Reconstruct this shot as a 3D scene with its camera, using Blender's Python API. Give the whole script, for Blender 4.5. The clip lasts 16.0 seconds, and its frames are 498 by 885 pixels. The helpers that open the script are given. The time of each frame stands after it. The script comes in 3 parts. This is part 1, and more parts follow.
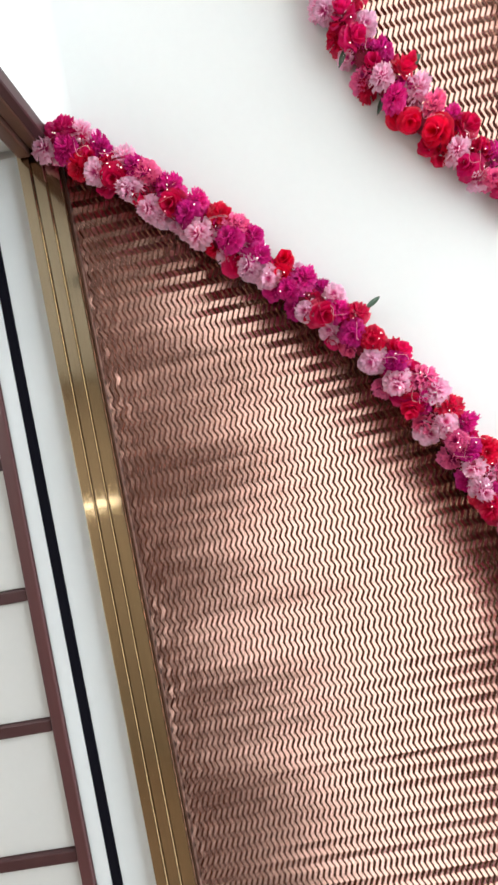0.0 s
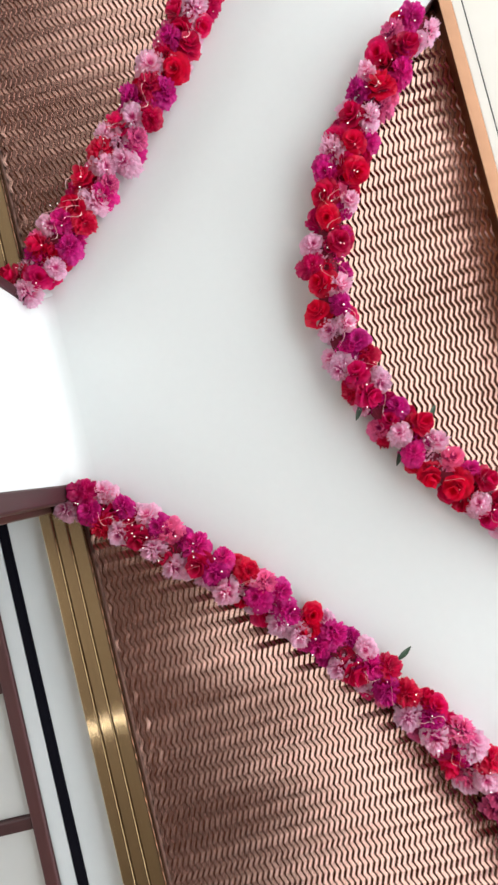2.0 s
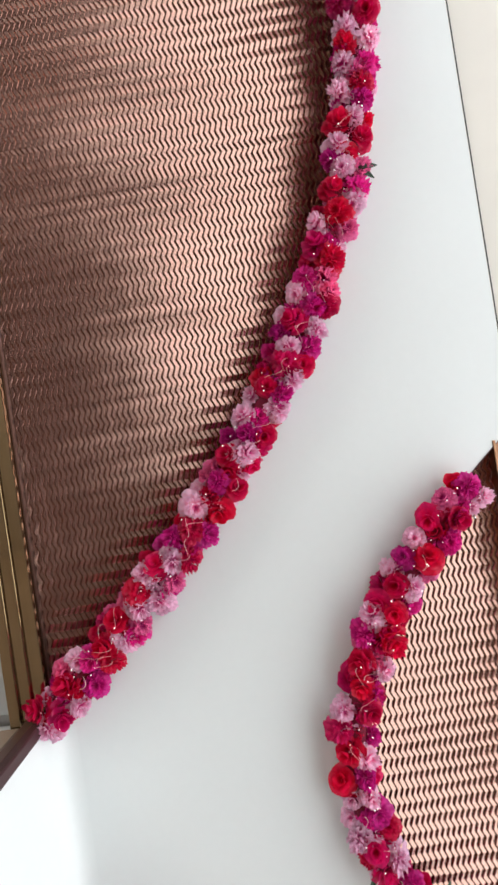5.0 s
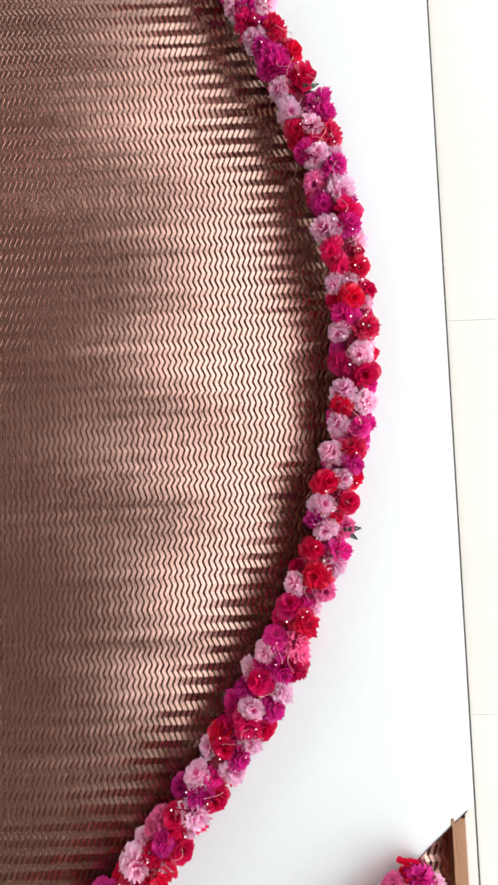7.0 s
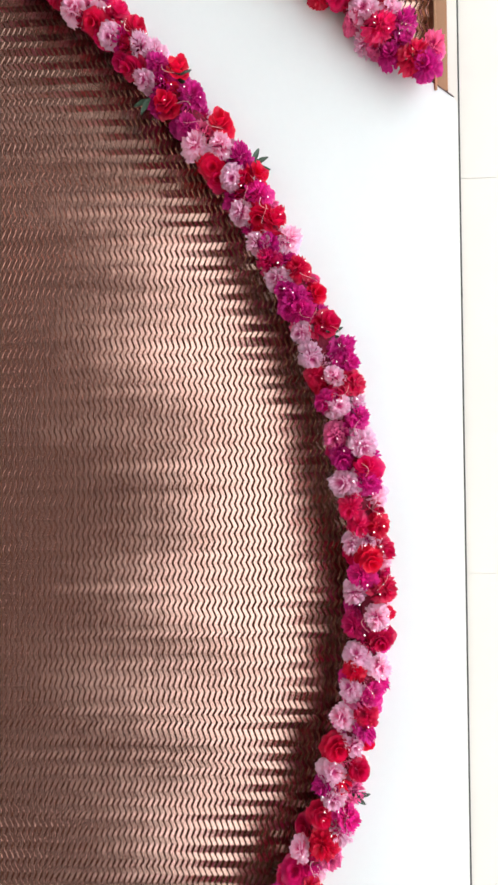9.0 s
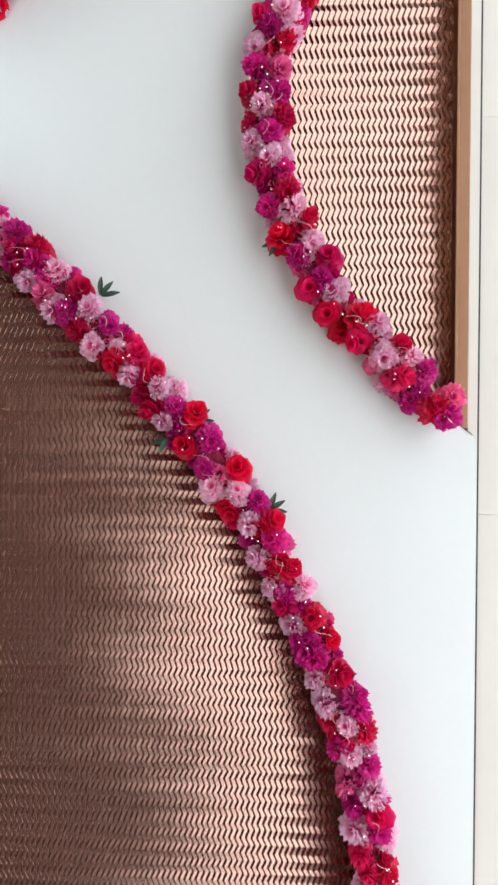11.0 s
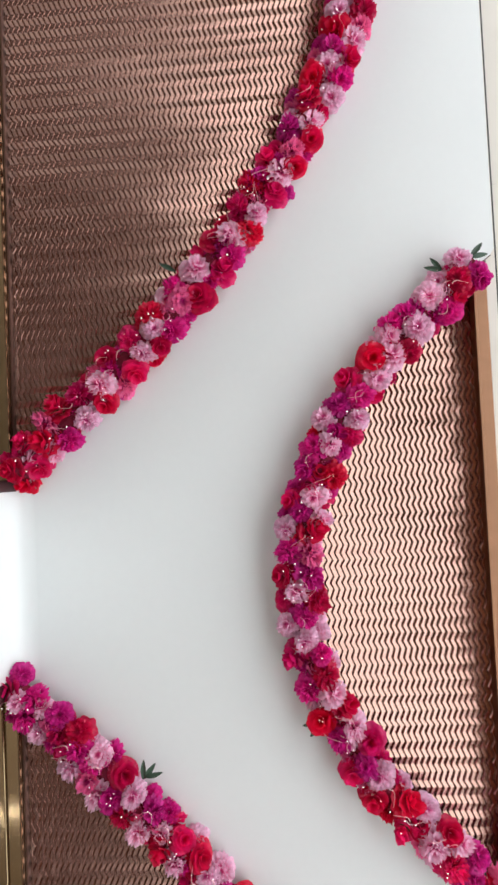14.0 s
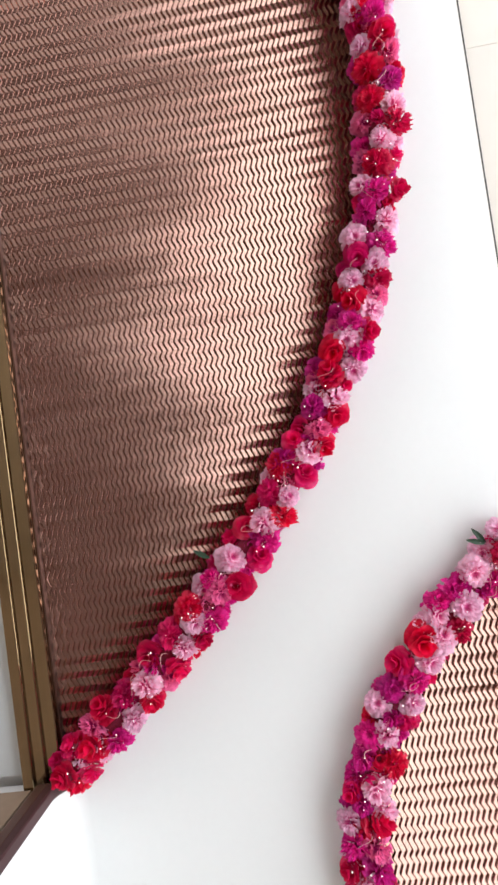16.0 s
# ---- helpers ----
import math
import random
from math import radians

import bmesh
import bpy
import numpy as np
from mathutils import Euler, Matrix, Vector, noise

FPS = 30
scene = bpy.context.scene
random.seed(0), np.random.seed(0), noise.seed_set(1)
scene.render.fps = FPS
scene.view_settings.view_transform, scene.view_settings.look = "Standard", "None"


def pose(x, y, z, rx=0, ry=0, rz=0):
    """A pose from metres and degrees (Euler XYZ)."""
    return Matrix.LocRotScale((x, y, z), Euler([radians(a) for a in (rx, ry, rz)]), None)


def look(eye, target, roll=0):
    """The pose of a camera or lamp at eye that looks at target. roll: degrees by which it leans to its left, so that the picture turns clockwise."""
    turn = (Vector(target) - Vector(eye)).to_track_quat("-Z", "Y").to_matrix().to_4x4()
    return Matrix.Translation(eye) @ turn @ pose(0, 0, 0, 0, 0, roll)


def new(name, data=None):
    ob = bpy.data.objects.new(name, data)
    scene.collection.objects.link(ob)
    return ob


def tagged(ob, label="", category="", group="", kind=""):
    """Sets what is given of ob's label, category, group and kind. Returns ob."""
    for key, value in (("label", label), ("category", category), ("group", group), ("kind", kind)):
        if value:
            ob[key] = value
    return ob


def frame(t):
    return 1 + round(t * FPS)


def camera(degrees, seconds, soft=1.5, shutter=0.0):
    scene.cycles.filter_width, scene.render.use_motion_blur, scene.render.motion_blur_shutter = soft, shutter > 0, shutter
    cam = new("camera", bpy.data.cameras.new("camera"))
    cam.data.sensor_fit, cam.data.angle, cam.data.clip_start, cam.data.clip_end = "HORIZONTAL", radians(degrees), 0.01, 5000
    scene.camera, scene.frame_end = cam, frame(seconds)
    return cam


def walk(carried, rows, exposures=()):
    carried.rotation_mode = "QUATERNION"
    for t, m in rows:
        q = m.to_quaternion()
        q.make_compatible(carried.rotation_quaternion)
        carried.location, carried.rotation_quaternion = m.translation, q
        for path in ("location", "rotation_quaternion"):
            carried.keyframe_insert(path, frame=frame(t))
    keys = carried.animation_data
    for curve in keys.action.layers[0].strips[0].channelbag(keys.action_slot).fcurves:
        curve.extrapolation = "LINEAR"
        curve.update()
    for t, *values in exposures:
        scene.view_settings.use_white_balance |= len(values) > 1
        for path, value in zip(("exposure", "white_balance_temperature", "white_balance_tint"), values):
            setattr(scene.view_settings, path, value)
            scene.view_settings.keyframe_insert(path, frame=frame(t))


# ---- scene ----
cam = camera(48.0, 16.0, soft=2.7)
PATH = [
    (0, (-0.012, 0.101, 1.408), (-0.12, 2.098, 1.408), -10.9),
    (0.5, (0.009, 0.107, 1.535), (-0.157, 2.1, 1.53), -14.3),
    (1, (0.032, 0.095, 1.695), (-0.046, 2.093, 1.658), -16.7),
    (1.5, (0.03, 0.095, 1.843), (-0.063, 2.092, 1.867), -9.6),
    (2, (0.043, 0.095, 2.006), (-0.002, 2.093, 2.089), -13.9),
    (2.5, (0.099, 0.088, 2.154), (0.068, 2.086, 2.232), -14.0),
    (3, (0.099, 0.082, 2.294), (0.041, 2.08, 2.367), -12.2),
    (3.5, (0.122, 0.095, 2.436), (0.098, 2.094, 2.45), -14.4),
    (3.7, (0.125, 0.127, 2.499), (0.113, 2.126, 2.438), -13.3),
    (4, (0.147, 0.094, 2.595), (0.14, 2.094, 2.625), -11.6),
    (4.2, (0.137, 0.094, 2.645), (0.084, 2.094, 2.654), -8.7),
    (6.3, (0.236, 0.095, 3.253), (0.233, 2.095, 3.295), -9.1),
    (6.5, (0.258, 0.096, 3.305), (0.238, 2.096, 3.308), -7.2),
    (7, (0.246, 0.099, 3.454), (0.228, 2.096, 3.559), -2.3),
    (7.5, (0.219, 0.107, 3.578), (0.27, 2.104, 3.678), -4.5),
    (8, (0.245, 0.106, 3.723), (0.36, 2.103, 3.762), -2.3),
    (8.2, (0.265, 0.109, 3.763), (0.246, 2.107, 3.841), 0.6),
    (10.3, (0.228, 0.102, 4.382), (0.135, 2.098, 4.306), -3.2),
    (10.5, (0.246, 0.096, 4.45), (0.108, 2.091, 4.403), -5.6),
    (11, (0.243, 0.101, 4.609), (0.155, 2.099, 4.585), 0.3),
    (11.2, (0.214, 0.094, 4.653), (0.127, 2.092, 4.671), 1.6),
    (11.5, (0.181, 0.101, 4.738), (0.103, 2.099, 4.75), 0.2),
    (11.8, (0.193, 0.091, 4.835), (0.123, 2.089, 4.843), -3.5),
    (12, (0.211, 0.094, 4.887), (0.149, 2.093, 4.933), -3.6),
    (12.1, (0.212, 0.095, 4.906), (0.209, 2.095, 4.938), -3.1),
    (12.5, (0.21, 0.095, 5.024), (0.154, 2.093, 5.098), -0.6),
    (13, (0.194, 0.094, 5.152), (0.102, 2.092, 5.175), -0.2),
    (13.5, (0.213, 0.084, 5.296), (0.089, 2.08, 5.355), -2.5),
    (14, (0.213, 0.089, 5.436), (0.082, 2.084, 5.503), -2.6),
    (14.5, (0.227, 0.084, 5.574), (0.124, 2.08, 5.67), -6.5),
    (15, (0.222, 0.086, 5.716), (0.165, 2.085, 5.76), -5.3),
    (15.5, (0.19, 0.09, 5.852), (0.063, 2.085, 5.899), -2.5),
    (16, (0.202, 0.097, 5.966), (0.045, 2.09, 6.032), -8.0),
]
EXPOSURES = [(0.0, 0.0, 6520, 12.0), (1.0, -0.04, 6522, 12.5), (1.5, -0.12, 6524, 12.8), (2.0, -0.26, 6525, 13.0), (2.5, -0.42, 6526, 13.2), (3.0, -0.48, 6527, 13.5), (3.5, -0.54, 6528, 13.4), (4.2, -0.5, 6530, 13.3), (6.3, -0.32, 6448, 13.1), (7.0, -0.08, 6420, 13.0), (8.2, -0.04, 6401, 12.9), (10.3, -0.16, 6369, 12.6), (11.0, -0.32, 6358, 12.6), (11.5, -0.2, 6350, 12.5), (12.0, -0.28, 6382, 12.8), (12.5, -0.33, 6415, 13.0), (14.0, -0.42, 6496, 14.2), (15.0, -0.34, 6528, 15.5), (15.5, -0.22, 6544, 16.2), (16.0, -0.1, 6560, 17.0)]
walk(cam, [(t, look(eye, target, roll)) for t, eye, target, roll in PATH], EXPOSURES)

# ---- light ----
ROOM_FRONT, SHAFT_RIGHT, GROUND, TOP = -1.5, 1.45, -2.6, 8.9
world = bpy.data.worlds.new("sky")
scene.world = world
world.use_nodes = True
wn = world.node_tree.nodes
sky = wn.new("ShaderNodeTexSky")
sky.sky_type, sky.sun_disc, sky.sun_elevation, sky.sun_rotation = "NISHITA", False, radians(40), radians(60)
wn["Background"].inputs["Strength"].default_value = 0.12
world.node_tree.links.new(sky.outputs[0], wn["Background"].inputs["Color"])


def area_lamp(name, place, target, width, height, watts, colour):
    data = bpy.data.lights.new(name, "AREA")
    data.shape, data.size, data.size_y, data.energy, data.color = "RECTANGLE", width, height, watts, colour
    ob = new(name, data)
    ob.matrix_world = look(place, target)
    return ob


# daylight lamp at an assumed side window; added fill lamps under the landing ceilings
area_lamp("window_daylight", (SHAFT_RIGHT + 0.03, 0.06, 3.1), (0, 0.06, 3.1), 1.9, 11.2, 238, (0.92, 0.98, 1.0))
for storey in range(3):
    area_lamp("landing_fill", (-1.8, -0.4, (2.02, 5.01, 8.87)[storey]), (-1.8, -0.4, 0), 0.9, 0.9, 37, (0.98, 1.0, 0.98))

# ---- materials ----


def material(name, colour, rough=0.5, metal=0.0, grain=0.0, grain_scale=80.0, stain=0.0, stain_scale=2.5, bump=0.0, vary=0.0, petal=0.0, stretch=(1, 1, 1), heart=None):
    """A surface whose colour varies at two scales, with fine relief. vary: from object to object; heart: colour at a flower's middle."""
    m = bpy.data.materials.new(name)
    m.use_nodes = True
    n, link = m.node_tree.nodes, m.node_tree.links.new
    b = n["Principled BSDF"]
    b.inputs["Roughness"].default_value, b.inputs["Metallic"].default_value = rough, metal
    place = n.new("ShaderNodeTexCoord")
    turn = n.new("ShaderNodeMapping")
    turn.inputs["Scale"].default_value = stretch
    link(place.outputs["Object"], turn.inputs["Vector"])
    fine, broad = n.new("ShaderNodeTexNoise"), n.new("ShaderNodeTexNoise")
    fine.inputs["Scale"].default_value, fine.inputs["Detail"].default_value = grain_scale, 4
    broad.inputs["Scale"].default_value, broad.inputs["Detail"].default_value = stain_scale, 3
    for tex in (fine, broad):
        link(turn.outputs[0], tex.inputs["Vector"])
    add = n.new("ShaderNodeMath")
    add.operation = "MULTIPLY_ADD"
    link(fine.outputs["Fac"], add.inputs[0])
    add.inputs[1].default_value = 2 * grain
    both = n.new("ShaderNodeMath")
    both.operation = "MULTIPLY_ADD"
    link(broad.outputs["Fac"], both.inputs[0])
    both.inputs[1].default_value = 2 * stain
    both.inputs[2].default_value = 1 - grain - stain
    link(both.outputs[0], add.inputs[2])
    last = add
    if vary:
        info = n.new("ShaderNodeObjectInfo")
        last = n.new("ShaderNodeMath")
        last.operation = "MULTIPLY_ADD"
        link(info.outputs["Random"], last.inputs[0])
        last.inputs[1].default_value = 2 * vary
        minus = n.new("ShaderNodeMath")
        minus.operation = "SUBTRACT"
        link(add.outputs[0], minus.inputs[0])
        minus.inputs[1].default_value = vary
        link(minus.outputs[0], last.inputs[2])
    hsv = n.new("ShaderNodeHueSaturation")
    hsv.inputs["Color"].default_value = (*colour, 1)
    link(last.outputs[0], hsv.inputs["Value"])
    if heart:
        tip, ramp = n.new("ShaderNodeAttribute"), n.new("ShaderNodeValToRGB")
        tip.attribute_name = "tip"
        ramp.color_ramp.elements[0].position, ramp.color_ramp.elements[0].color = 0.30, (*heart, 1)
        ramp.color_ramp.elements[1].position, ramp.color_ramp.elements[1].color = 0.80, (*colour, 1)
        link(tip.outputs["Fac"], ramp.inputs[0])
        link(ramp.outputs[0], hsv.inputs["Color"])
    if vary:
        shift = n.new("ShaderNodeMath")
        shift.operation = "MULTIPLY_ADD"
        link(info.outputs["Random"], shift.inputs[0])
        shift.inputs[1].default_value, shift.inputs[2].default_value = 0.012, 0.490
        link(shift.outputs[0], hsv.inputs["Hue"])
    link(hsv.outputs[0], b.inputs["Base Color"])
    if petal:
        thin, mix = n.new("ShaderNodeBsdfTranslucent"), n.new("ShaderNodeMixShader")
        mix.inputs[0].default_value = petal
        link(hsv.outputs[0], thin.inputs["Color"])
        link(b.outputs[0], mix.inputs[1])
        link(thin.outputs[0], mix.inputs[2])
        link(mix.outputs[0], n["Material Output"].inputs["Surface"])
    if bump:
        relief = n.new("ShaderNodeBump")
        relief.inputs["Strength"].default_value, relief.inputs["Distance"].default_value = bump, 0.002
        link(fine.outputs["Fac"], relief.inputs["Height"])
        link(relief.outputs[0], b.inputs["Normal"])
    return m


WHITE = material("white_satin_board", (0.755, 0.787, 0.778), 0.38, grain=0.015, grain_scale=60, stain=0.03, stain_scale=3, bump=0.04)
WHITE_WALL = material("white_plaster", (0.78, 0.79, 0.79), 0.6, grain=0.03, grain_scale=90, stain=0.05, bump=0.1)
JAMB_WHITE = material("cool_white_gloss", (0.66, 0.715, 0.735), 0.25, grain=0.02, stain=0.05, bump=0.03)
DOOR_WHITE = material("white_laminate", (0.58, 0.60, 0.59), 0.35, grain=0.02, stain=0.04)
CREAM = material("cream_wall_tile", (0.73, 0.695, 0.62), 0.3, grain=0.02, grain_scale=30, stain=0.05, stain_scale=4, bump=0.03, vary=0.02)
GROUT = material("tile_joint", (0.72, 0.685, 0.61), 0.8, grain=0.06, stain=0.05)
# dark colour that stands in for the shade in narrow gaps
GAP_SHADE = material("painted_gap_shade", (0.05, 0.05, 0.045), 0.8, grain=0.1)
BROWN = material("dark_red_brown_wood", (0.05, 0.016, 0.018), 0.5, grain=0.25, grain_scale=40, stain=0.15, bump=0.1, stretch=(1, 0.06, 1))
BROWN_UPRIGHT = material("dark_red_brown_wood_upright", (0.08, 0.03, 0.032), 0.35, grain=0.25, grain_scale=40, stain=0.15, bump=0.1, stretch=(1, 1, 0.06))
BLACK = material("black_rubber_seal", (0.003, 0.003, 0.007), 0.9, grain=0.1, stain=0.1)
BRASS = material("brushed_brass", (0.47, 0.385, 0.26), 0.11, 1.0, grain=0.1, grain_scale=120, stain=0.12, stain_scale=5, bump=0.03, stretch=(1, 1, 0.03))
COPPER_TRIM = material("polished_copper_trim", (0.40, 0.218, 0.130), 0.34, 1.0, grain=0.1, grain_scale=50, stain=0.12, stain_scale=8, bump=0.08)
COPPER = material("rose_gold_folded_metal", (0.425, 0.256, 0.208), 0.27, 1.0, grain=0.06, grain_scale=160, stain=0.12, stain_scale=3.0, bump=0.05)
FLOOR_STONE = material("grey_floor_stone", (0.42, 0.40, 0.38), 0.35, grain=0.1, stain=0.12)
FRONT_WALL = material("taupe_plaster", (0.11, 0.062, 0.048), 0.7, grain=0.05, stain=0.12, bump=0.1)
LANDING_BEIGE = material("beige_plaster", (0.30, 0.235, 0.17), 0.7, grain=0.05, stain=0.1, bump=0.1)
LANDING_STONE = material("brown_floor_stone", (0.27, 0.19, 0.13), 0.4, grain=0.12, stain=0.15, stain_scale=4)
ALUMINIUM = material("grey_window_frame", (0.35, 0.35, 0.36), 0.4, 0.6, grain=0.04)
STEM = material("dark_garland_core", (0.20, 0.008, 0.035), 0.9, grain=0.4, grain_scale=200, bump=0.4)
BLACK.node_tree.nodes["Principled BSDF"].inputs["Specular IOR Level"].default_value = 0.12
LEAF = material("dark_green_leaf", (0.035, 0.075, 0.045), 0.5, grain=0.25, stain=0.2, stain_scale=30, vary=0.2)
TINSEL = material("pale_copper_wire", (0.85, 0.55, 0.58), 0.3, 0.6)
TRIM_COPPER = material("dark_copper_trim", (0.13, 0.066, 0.05), 0.3, 0.5, grain=0.12, grain_scale=90, stain=0.15, bump=0.06, stretch=(1, 0.05, 1))
BEAD = material("lit_fairy_light", (0.9, 0.88, 0.9), 0.2)
BEAD.node_tree.nodes["Principled BSDF"].inputs["Emission Color"].default_value = (1.0, 0.92, 0.9, 1)
BEAD.node_tree.nodes["Principled BSDF"].inputs["Emission Strength"].default_value = 1.2
RED = material("red_petals", (0.76, 0.006, 0.062), 0.42, grain=0.25, grain_scale=150, stain=0.22, stain_scale=45, vary=0.16, petal=0.45, heart=(0.54, 0.003, 0.045))
CRIMSON = material("crimson_petals", (0.78, 0.011, 0.145), 0.42, grain=0.28, grain_scale=150, stain=0.22, stain_scale=45, vary=0.16, petal=0.45, heart=(0.66, 0.004, 0.095))
MAGENTA = material("magenta_petals", (0.80, 0.020, 0.31), 0.5, grain=0.34, grain_scale=170, stain=0.2, stain_scale=45, vary=0.16, petal=0.45, heart=(0.56, 0.006, 0.165))
PINK = material("pale_pink_petals", (1.0, 0.64, 0.81), 0.5, grain=0.26, grain_scale=190, stain=0.16, stain_scale=60, vary=0.08, petal=0.45, heart=(0.85, 0.10, 0.36))
ROSE = material("rose_pink_petals", (1.0, 0.19, 0.43), 0.5, grain=0.34, grain_scale=170, stain=0.2, stain_scale=60, vary=0.12, petal=0.45, heart=(0.50, 0.006, 0.16))

# ---- mesh helpers ----


def mesh_object(name, verts, faces, mat, parent=None, label="", smooth=False):
    data = bpy.data.meshes.new(name)
    data.from_pydata([tuple(v) for v in verts], [], faces)
    data.materials.append(mat)
    data.validate()
    if smooth:
        for p in data.polygons:
            p.use_smooth = True
    data.update()
    ob = new(name, data)
    if parent:
        ob.parent = parent
    if label:
        ob["label"] = label
    return ob


def part(name, bm, mat, parent=None, label="", smooth=False):
    data = bpy.data.meshes.new(name)
    bmesh.ops.recalc_face_normals(bm, faces=bm.faces)
    bm.to_mesh(data)
    bm.free()
    data.materials.append(mat)
    if smooth:
        for p in data.polygons:
            p.use_smooth = True
    ob = new(name, data)
    if parent:
        ob.parent = parent
    if label:
        ob["label"] = label
    return ob


def box(bm, x0, x1, y0, y1, z0, z1, bevel=0.0):
    made = bmesh.ops.create_cube(bm, size=1.0)["verts"]
    for v in made:
        v.co = Vector(((x0 + x1) / 2 + v.co.x * (x1 - x0), (y0 + y1) / 2 + v.co.y * (y1 - y0), (z0 + z1) / 2 + v.co.z * (z1 - z0)))
    if bevel:
        edges = list({e for v in made for e in v.link_edges})
        bmesh.ops.bevel(bm, geom=edges, offset=bevel, segments=2, profile=0.5, affect="EDGES")
    return bm


def slab(name, x0, x1, y0, y1, z0, z1, mat, parent=None, label="", bevel=0.0):
    return part(name, box(bmesh.new(), x0, x1, y0, y1, z0, z1, bevel), mat, parent, label)


# ---- the plan ----
WALL_Y = 1.15            # front of the white board
SHEET_Y = 1.175          # folded copper sheet behind it
LEFT_X, CORNER = -0.33, 0.05
STOREY = 2.99
PEAKS = (0.775, 3.73, 6.69)           # heights where the left openings reach furthest
STRETCH = (1.039, 1.0, 1.03)         # how much tighter each one curves
HEAD, SILL = 2.034, 2.415           # first storey's opening head, next one's sill
BULGES = ((2.236, 0.218, 1.20, -0.26), (5.206, 0.228, 1.01, 0.20))   # the openings at the copper-trimmed side
BOARD_END = 0.617


def left_curve(z):
    """How far the left opening reaches at height z (the nearest storey's)."""
    d, tight = min((abs(z - p), s) for p, s in zip(PEAKS, STRETCH))
    d *= tight
    a = math.tau * d / 3.7
    return -0.0203 + 0.5397 * math.cos(a) - 0.0925 * math.cos(2 * a) + 0.0118 * math.cos(3 * a) + 0.014 * math.exp(-(d / 0.5) ** 2)


def right_curve(z):
    for z0, x0, a, b in BULGES:
        d = z - z0
        if abs(d) < 0.62:
            return min(x0 + a * d * d + b * d ** 4, BOARD_END)
    return BOARD_END


def storey_band(z):
    """True between an opening's head and the next one's sill."""
    return any(HEAD + k * STOREY < z < SILL + k * STOREY for k in (0, 1, 2))


def unrolled(u):
    """Plan position of the board's length u: the wall, a rounded corner, the side towards the lift."""
    if u >= LEFT_X + CORNER:
        return u, WALL_Y, (0, -1)
    turn = (LEFT_X + CORNER - u) / CORNER
    if turn < math.pi / 2:
        return LEFT_X + CORNER - CORNER * math.sin(turn), WALL_Y - CORNER + CORNER * math.cos(turn), (math.sin(turn), -math.cos(turn))
    return LEFT_X, WALL_Y - CORNER - (LEFT_X + CORNER - u - CORNER * math.pi / 2), (1, 0)


U_CORNER = LEFT_X + CORNER
U_SIDE = U_CORNER - CORNER * math.pi / 2
U_END = U_SIDE - (WALL_Y - CORNER - ROOM_FRONT)


def left_edge(z):
    """The board's left end at height z, along its unrolled length."""
    if storey_band(z):
        return U_END
    x = left_curve(z)
    if x < U_CORNER:
        x = U_CORNER + (x - U_CORNER) * 1.4
    return max(x, U_SIDE)


# heights at which the board is cut, with doubled rows at heads and sills
heights = list(np.arange(GROUND, TOP, 0.0125))
for k in (0, 1, 2):
    heights += [HEAD + k * STOREY - 1e-4, HEAD + k * STOREY + 1e-4, SILL + k * STOREY - 1e-4, SILL + k * STOREY + 1e-4]
heights = sorted(h for h in heights if h < TOP)

wave_board = new("wall_wave_board")
tagged(wave_board, "white satin wall board with wave-cut openings and rounded corner", "wall panel", kind="structure")


def board_face():
    columns = [U_END, U_SIDE] + list(np.linspace(U_SIDE, U_CORNER, 9)[1:]) + [U_CORNER + 0.001]
    verts, faces, across = [], [], len(columns) + 1
    for z in heights:
        lo, hi = left_edge(z), right_curve(z)
        for u in [max(c, lo) for c in columns] + [hi]:
            x, y, _ = unrolled(u)
            verts.append((x, y, z))
    for i in range(len(heights) - 1):
        for j in range(across - 1):
            a, b = i * across + j, (i + 1) * across + j
            faces.append((a, a + 1, b + 1, b))
    bm = bmesh.new()
    vs = [bm.verts.new(v) for v in verts]
    for f in faces:
        low, high = verts[f[0]][2], verts[f[2]][2]
        if high - low < 1e-3 and f[0] % across < len(columns) - 1:
            continue
        bm.faces.new([vs[i] for i in f])
    bmesh.ops.remove_doubles(bm, verts=bm.verts, dist=1e-5)
    bmesh.ops.delete(bm, geom=[v for v in bm.verts if not v.link_faces], context="VERTS")
    for f in bm.faces:
        f.smooth = min(v.co.x for v in f.verts) < U_CORNER - 1e-3 and min(v.co.y for v in f.verts) > WALL_Y - CORNER - 2e-3
    return bm


bm = board_face()
data = bpy.data.meshes.new("board")
bm.to_mesh(data)
bm.free()
data.materials.append(WHITE)
board = new("board", data)
board.parent = wave_board
solid = board.modifiers.new("thickness", "SOLIDIFY")
solid.thickness, solid.offset = 0.011, -1.0


def edge_strip(name, points, mat, parent, label, front=-0.0012, back=0.024, width=0.0022):
    """A thin band along the cut edge; points: (place, outward normal in plan, sideways way)."""
    verts, faces = [], []
    for (x, y, z), (nx, ny), (sx, sy, sz) in points:
        for depth, side in ((-front, 0.0), (-front, width), (-back, width), (-back, 0.0)):
            verts.append((x + nx * depth + sx * side, y + ny * depth + sy * side, z + sz * side))
    for i in range(len(points) - 1):
        for j in range(4):
            a, b = 4 * i + j, 4 * i + (j + 1) % 4
            faces.append((a, b, b + 4, a + 4))
    return mesh_object(name, verts, faces, mat, parent, label)


